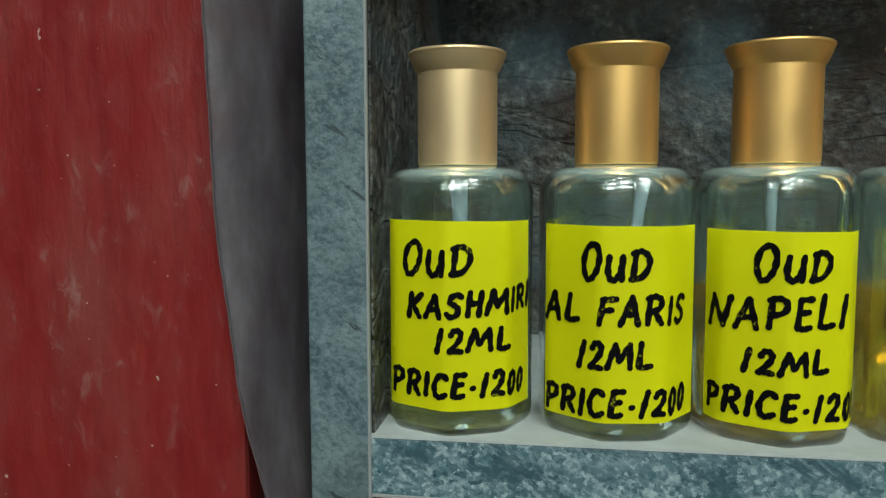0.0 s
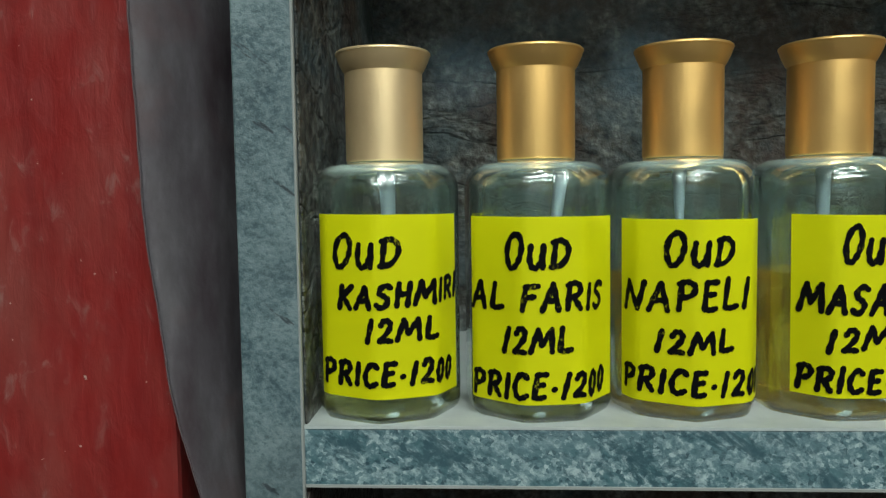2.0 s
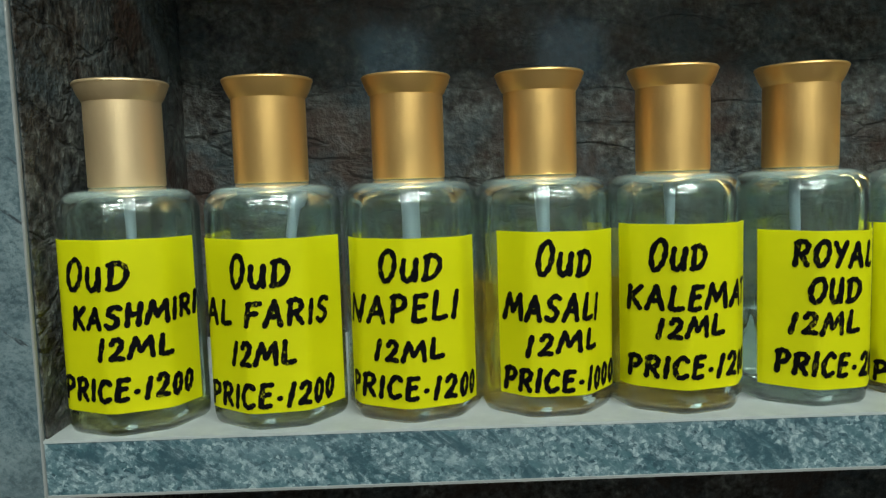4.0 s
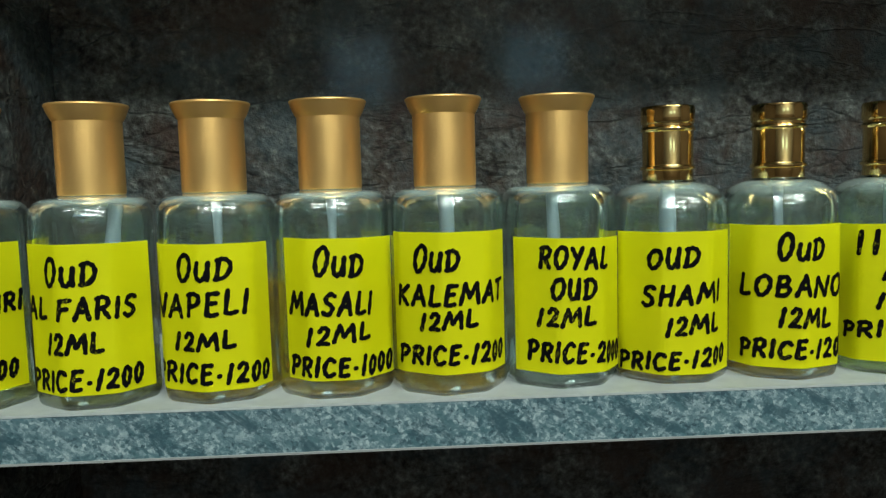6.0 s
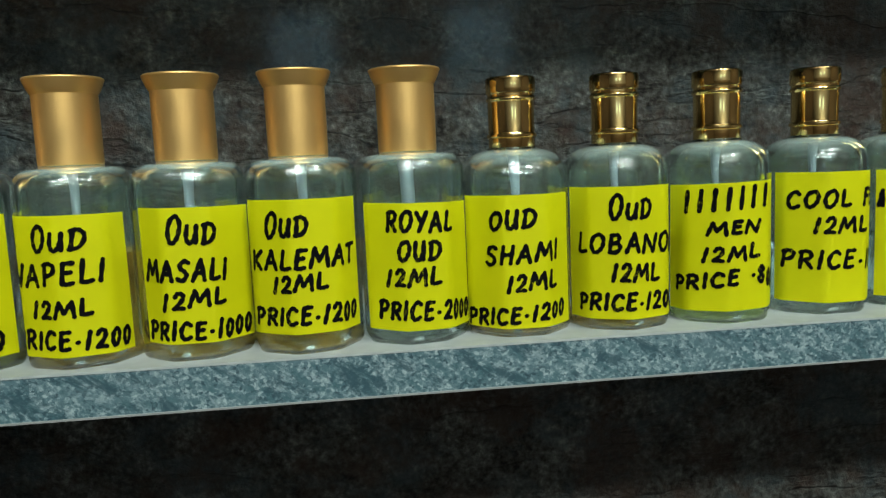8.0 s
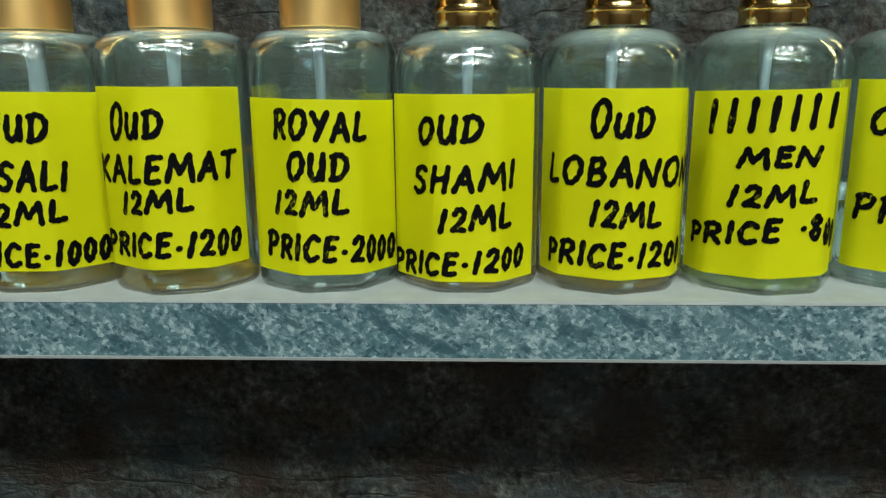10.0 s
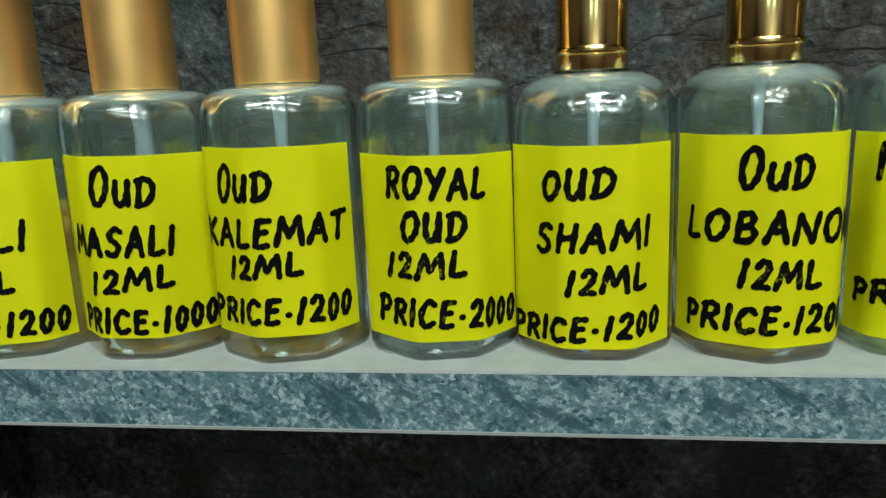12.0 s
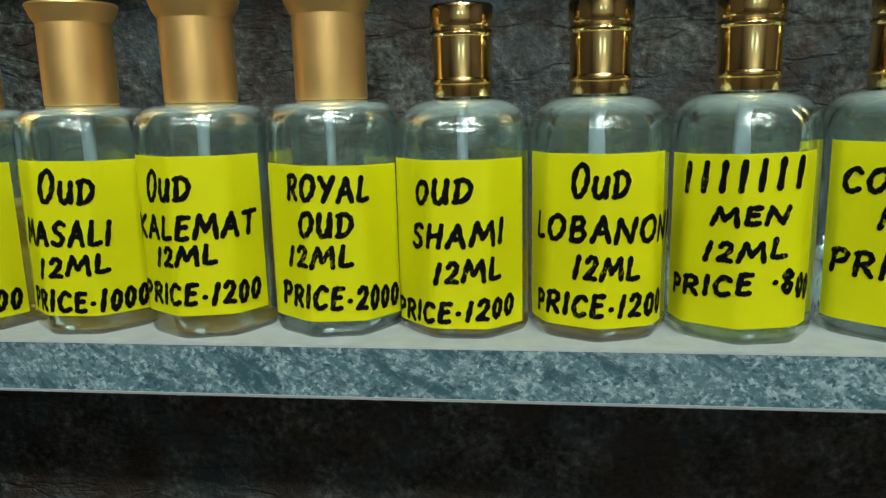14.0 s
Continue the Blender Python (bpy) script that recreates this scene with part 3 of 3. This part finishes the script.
def bottle(x, y, turn, cap, oil, sheet, lines, label, stick=(0, 0)):
    """One 12 ml bottle with cap, stick, oil, label and handwriting; x, y in millimetres, turn in degrees."""
    rnd = random.Random(int(x))
    top = empty("perfume_bottle", pose(x / 1000, y / 1000, 0.0), label, "bottle", "bottles on the shelf")
    spin = pose(0, 0, 0, 0, 0, turn)
    child("glass_body", "ring_glass" if cap == "ring" else "flared_glass", top, spin, "clear thick octagonal glass")
    child("oil", oil, top, spin, "perfume oil inside the glass")
    child("applicator_stick", "stick", top, pose(0, 0, 0.0, stick[0], stick[1], 0), "translucent white plastic stick")
    if cap == "ring":
        child("cap", "ring_cap", top, Matrix(), "polished gold cap with ridged rings")
    else:
        sleeve = child("cap", cap + "_sleeve", top, Matrix(), "satin gold flared cap")
        child("cap_lip", cap + "_lip", sleeve)
    wrap = wrapper(radians(turn))
    s0, s1, z0, z1, skew = sheet
    paper = part("label", crisp(label_sheet(wrap, s0, s1, z0, z1, skew, rnd)), PAPER, top, "fluorescent yellow handwritten sticker", True)
    paper.data.materials.append(BACKING)
    for k, (text, a, b, za, zb, high) in enumerate(lines):
        bm = bmesh.new()
        lift = 0.27
        if text.startswith("#"):
            step = (b - a) / len(text)
            for i in range(len(text)):
                mid = a + step * (i + 0.42)
                base = za + (zb - za) * i / len(text)
                ribbon(bm, [(mid + 0.1 * q, base + high * q / 6) for q in range(7)], 0.62, wrap, lift + 0.004 * i)
        else:
            for i, stroke in enumerate(line_strokes(text, a, b, za, zb, high, text == "Oud", rnd)):
                ribbon(bm, stroke, 0.54, wrap, lift + 0.004 * (i % 9))
        part("lettering", bm, INK, paper, "black marker handwriting")
    return top


bottle(14.8, 15.2, 22, "champagne", "oil_pale_24", (-13.8, 19.8, 5.1, 40.5, -0.4), [
    ("Oud", -9.6, 4.9, 30.0, 30.2, 6.2),
    ("KASHMIRI", -8.6, 19.9, 22.1, 23.5, 5.2),
    ("12ML", -2.8, 12.6, 15.7, 16.2, 5.0),
    ("PRICE.1200", -12.5, 17.4, 7.5, 7.2, 5.2),
], "glass perfume bottle, champagne-gold flared cap, yellow sticker Oud Kashmiri", (0, 0))
bottle(45.9, 16.0, 10, "satin", "oil_pale_12", (-15.9, 18.7, 3.8, 39.7, -0.3), [
    ("Oud", -7.5, 5.7, 29.6, 29.8, 6.4),
    ("AL FARIS", -15.4, 14.6, 21.8, 21.4, 5.8),
    ("12ML", -8.2, 6.2, 13.3, 13.7, 5.5),
    ("PRICE.1200", -15.4, 15.4, 4.5, 4.9, 5.5),
], "glass perfume bottle, satin gold flared cap, yellow sticker Oud Al Faris", (0, 6))
bottle(75.8, 17.2, 20, "satin", "oil_amber_28", (-17.0, 17.3, 3.4, 38.8, -0.4), [
    ("Oud", -7.2, 6.9, 29.7, 29.7, 6.1),
    ("NAPELI", -15.5, 10.4, 21.0, 21.6, 6.3),
    ("12ML", -8.9, 7.0, 13.0, 13.4, 5.0),
    ("PRICE.1200", -16.0, 16.3, 5.5, 4.4, 5.3),
], "glass perfume bottle, satin gold flared cap, yellow sticker Oud Napeli", (0, 0))
bottle(105.0, 17.5, 5, "satin", "oil_amber_28", (-12.3, 20.6, 4.7, 39.2, -0.6), [
    ("Oud", -3.6, 8.8, 30.1, 29.4, 6.2),
    ("MASALI", -11.1, 11.3, 20.8, 20.1, 6.0),
    ("12ML", -6.2, 10.4, 13.0, 14.4, 4.8),
    ("PRICE.1000", -11.5, 18.3, 5.7, 5.1, 5.3),
], "glass perfume bottle, satin gold flared cap, yellow sticker Oud Masali", (0, 0))
bottle(134.2, 16.6, 15, "satin", "oil_amber_28", (-17.4, 18.2, 5.5, 40.0, -0.3), [
    ("Oud", -9.7, 2.6, 30.2, 30.3, 6.1),
    ("KALEMAT", -14.6, 16.3, 21.9, 22.2, 5.7),
    ("12ML", -8.4, 6.9, 15.8, 16.8, 4.7),
    ("PRICE.1200", -14.5, 16.6, 7.7, 7.5, 5.3),
], "glass perfume bottle, satin gold flared cap, yellow sticker Oud Kalemat", (0, 0))
bottle(163.6, 18.6, 12, "satin", "oil_clear_20", (-15.0, 19.2, 3.9, 37.5, -0.8), [
    ("ROYAL", -8.1, 11.0, 30.0, 29.3, 6.0),
    ("OUD", -5.2, 7.1, 22.4, 21.8, 5.7),
    ("12ML", -8.9, 6.9, 15.5, 15.6, 5.2),
    ("PRICE.2000", -11.5, 18.8, 7.1, 5.2, 5.5),
], "glass perfume bottle, satin gold flared cap, yellow sticker Royal Oud", (0, -1))
bottle(192.8, 18.8, 0, "ring", "oil_amber_18", (-19.2, 15.5, 2.6, 38.3, -0.1), [
    ("OUD", -10.3, 3.2, 28.9, 29.3, 5.5),
    ("SHAMI", -11.7, 10.2, 19.5, 20.4, 5.6),
    ("12ML", -5.7, 9.4, 12.1, 13.1, 5.2),
    ("PRICE.1200", -18.4, 12.9, 2.9, 4.8, 5.0),
], "glass perfume bottle, polished gold ringed cap, yellow sticker Oud Shami", (0, 0))
bottle(222.2, 18.4, 20, "ring", "oil_amber_28", (-20.0, 16.0, 3.3, 39.2, -0.1), [
    ("Oud", -7.0, 5.5, 30.2, 30.2, 6.1),
    ("LOBANONI", -16.4, 19.6, 21.3, 20.6, 5.8),
    ("12ML", -6.6, 8.1, 13.3, 13.2, 5.3),
    ("PRICE.1200", -16.3, 15.1, 5.4, 5.4, 5.3),
], "glass perfume bottle, polished gold ringed cap, yellow sticker Oud Loban", (0, 0))
bottle(252.2, 18.0, 10, "ring", "oil_green_20", (-22.0, 13.6, 3.7, 38.8, 0.7), [
    ("#######", -16.5, 9.1, 31.1, 32.6, 5.5),
    ("MEN", -9.6, 5.8, 24.4, 24.9, 4.2),
    ("12ML", -11.1, 5.9, 16.7, 18.2, 4.5),
    ("PRICE", -19.5, -0.6, 8.7, 11.0, 4.9),
    (".800", 2.7, 13.2, 11.2, 8.7, 5.2),
], "glass perfume bottle, polished gold ringed cap, yellow sticker for men", (0, 0))
bottle(283.5, 20.5, 5, "ring", "oil_clear_20", (-19.4, 14.8, 3.6, 40.4, -0.3), [
    ("COOL FE", -15.5, 13.6, 30.1, 30.4, 5.4),
    ("12ML", -8.6, 8.2, 22.9, 23.3, 5.0),
    ("PRICE.10", -17.1, 13.6, 13.3, 12.5, 5.7),
], "glass perfume bottle, polished gold ringed cap, yellow cool-scent sticker", (0, 0))
bottle(313.3, 21.5, 0, "ring", "oil_clear_20", (-16.8, 17.8, 3.0, 39.9, -0.2), [
    ("A", -16.3, -14.2, 29.0, 29.0, 5.5),
], "glass perfume bottle, polished gold ringed cap, yellow sticker", (0, 0))
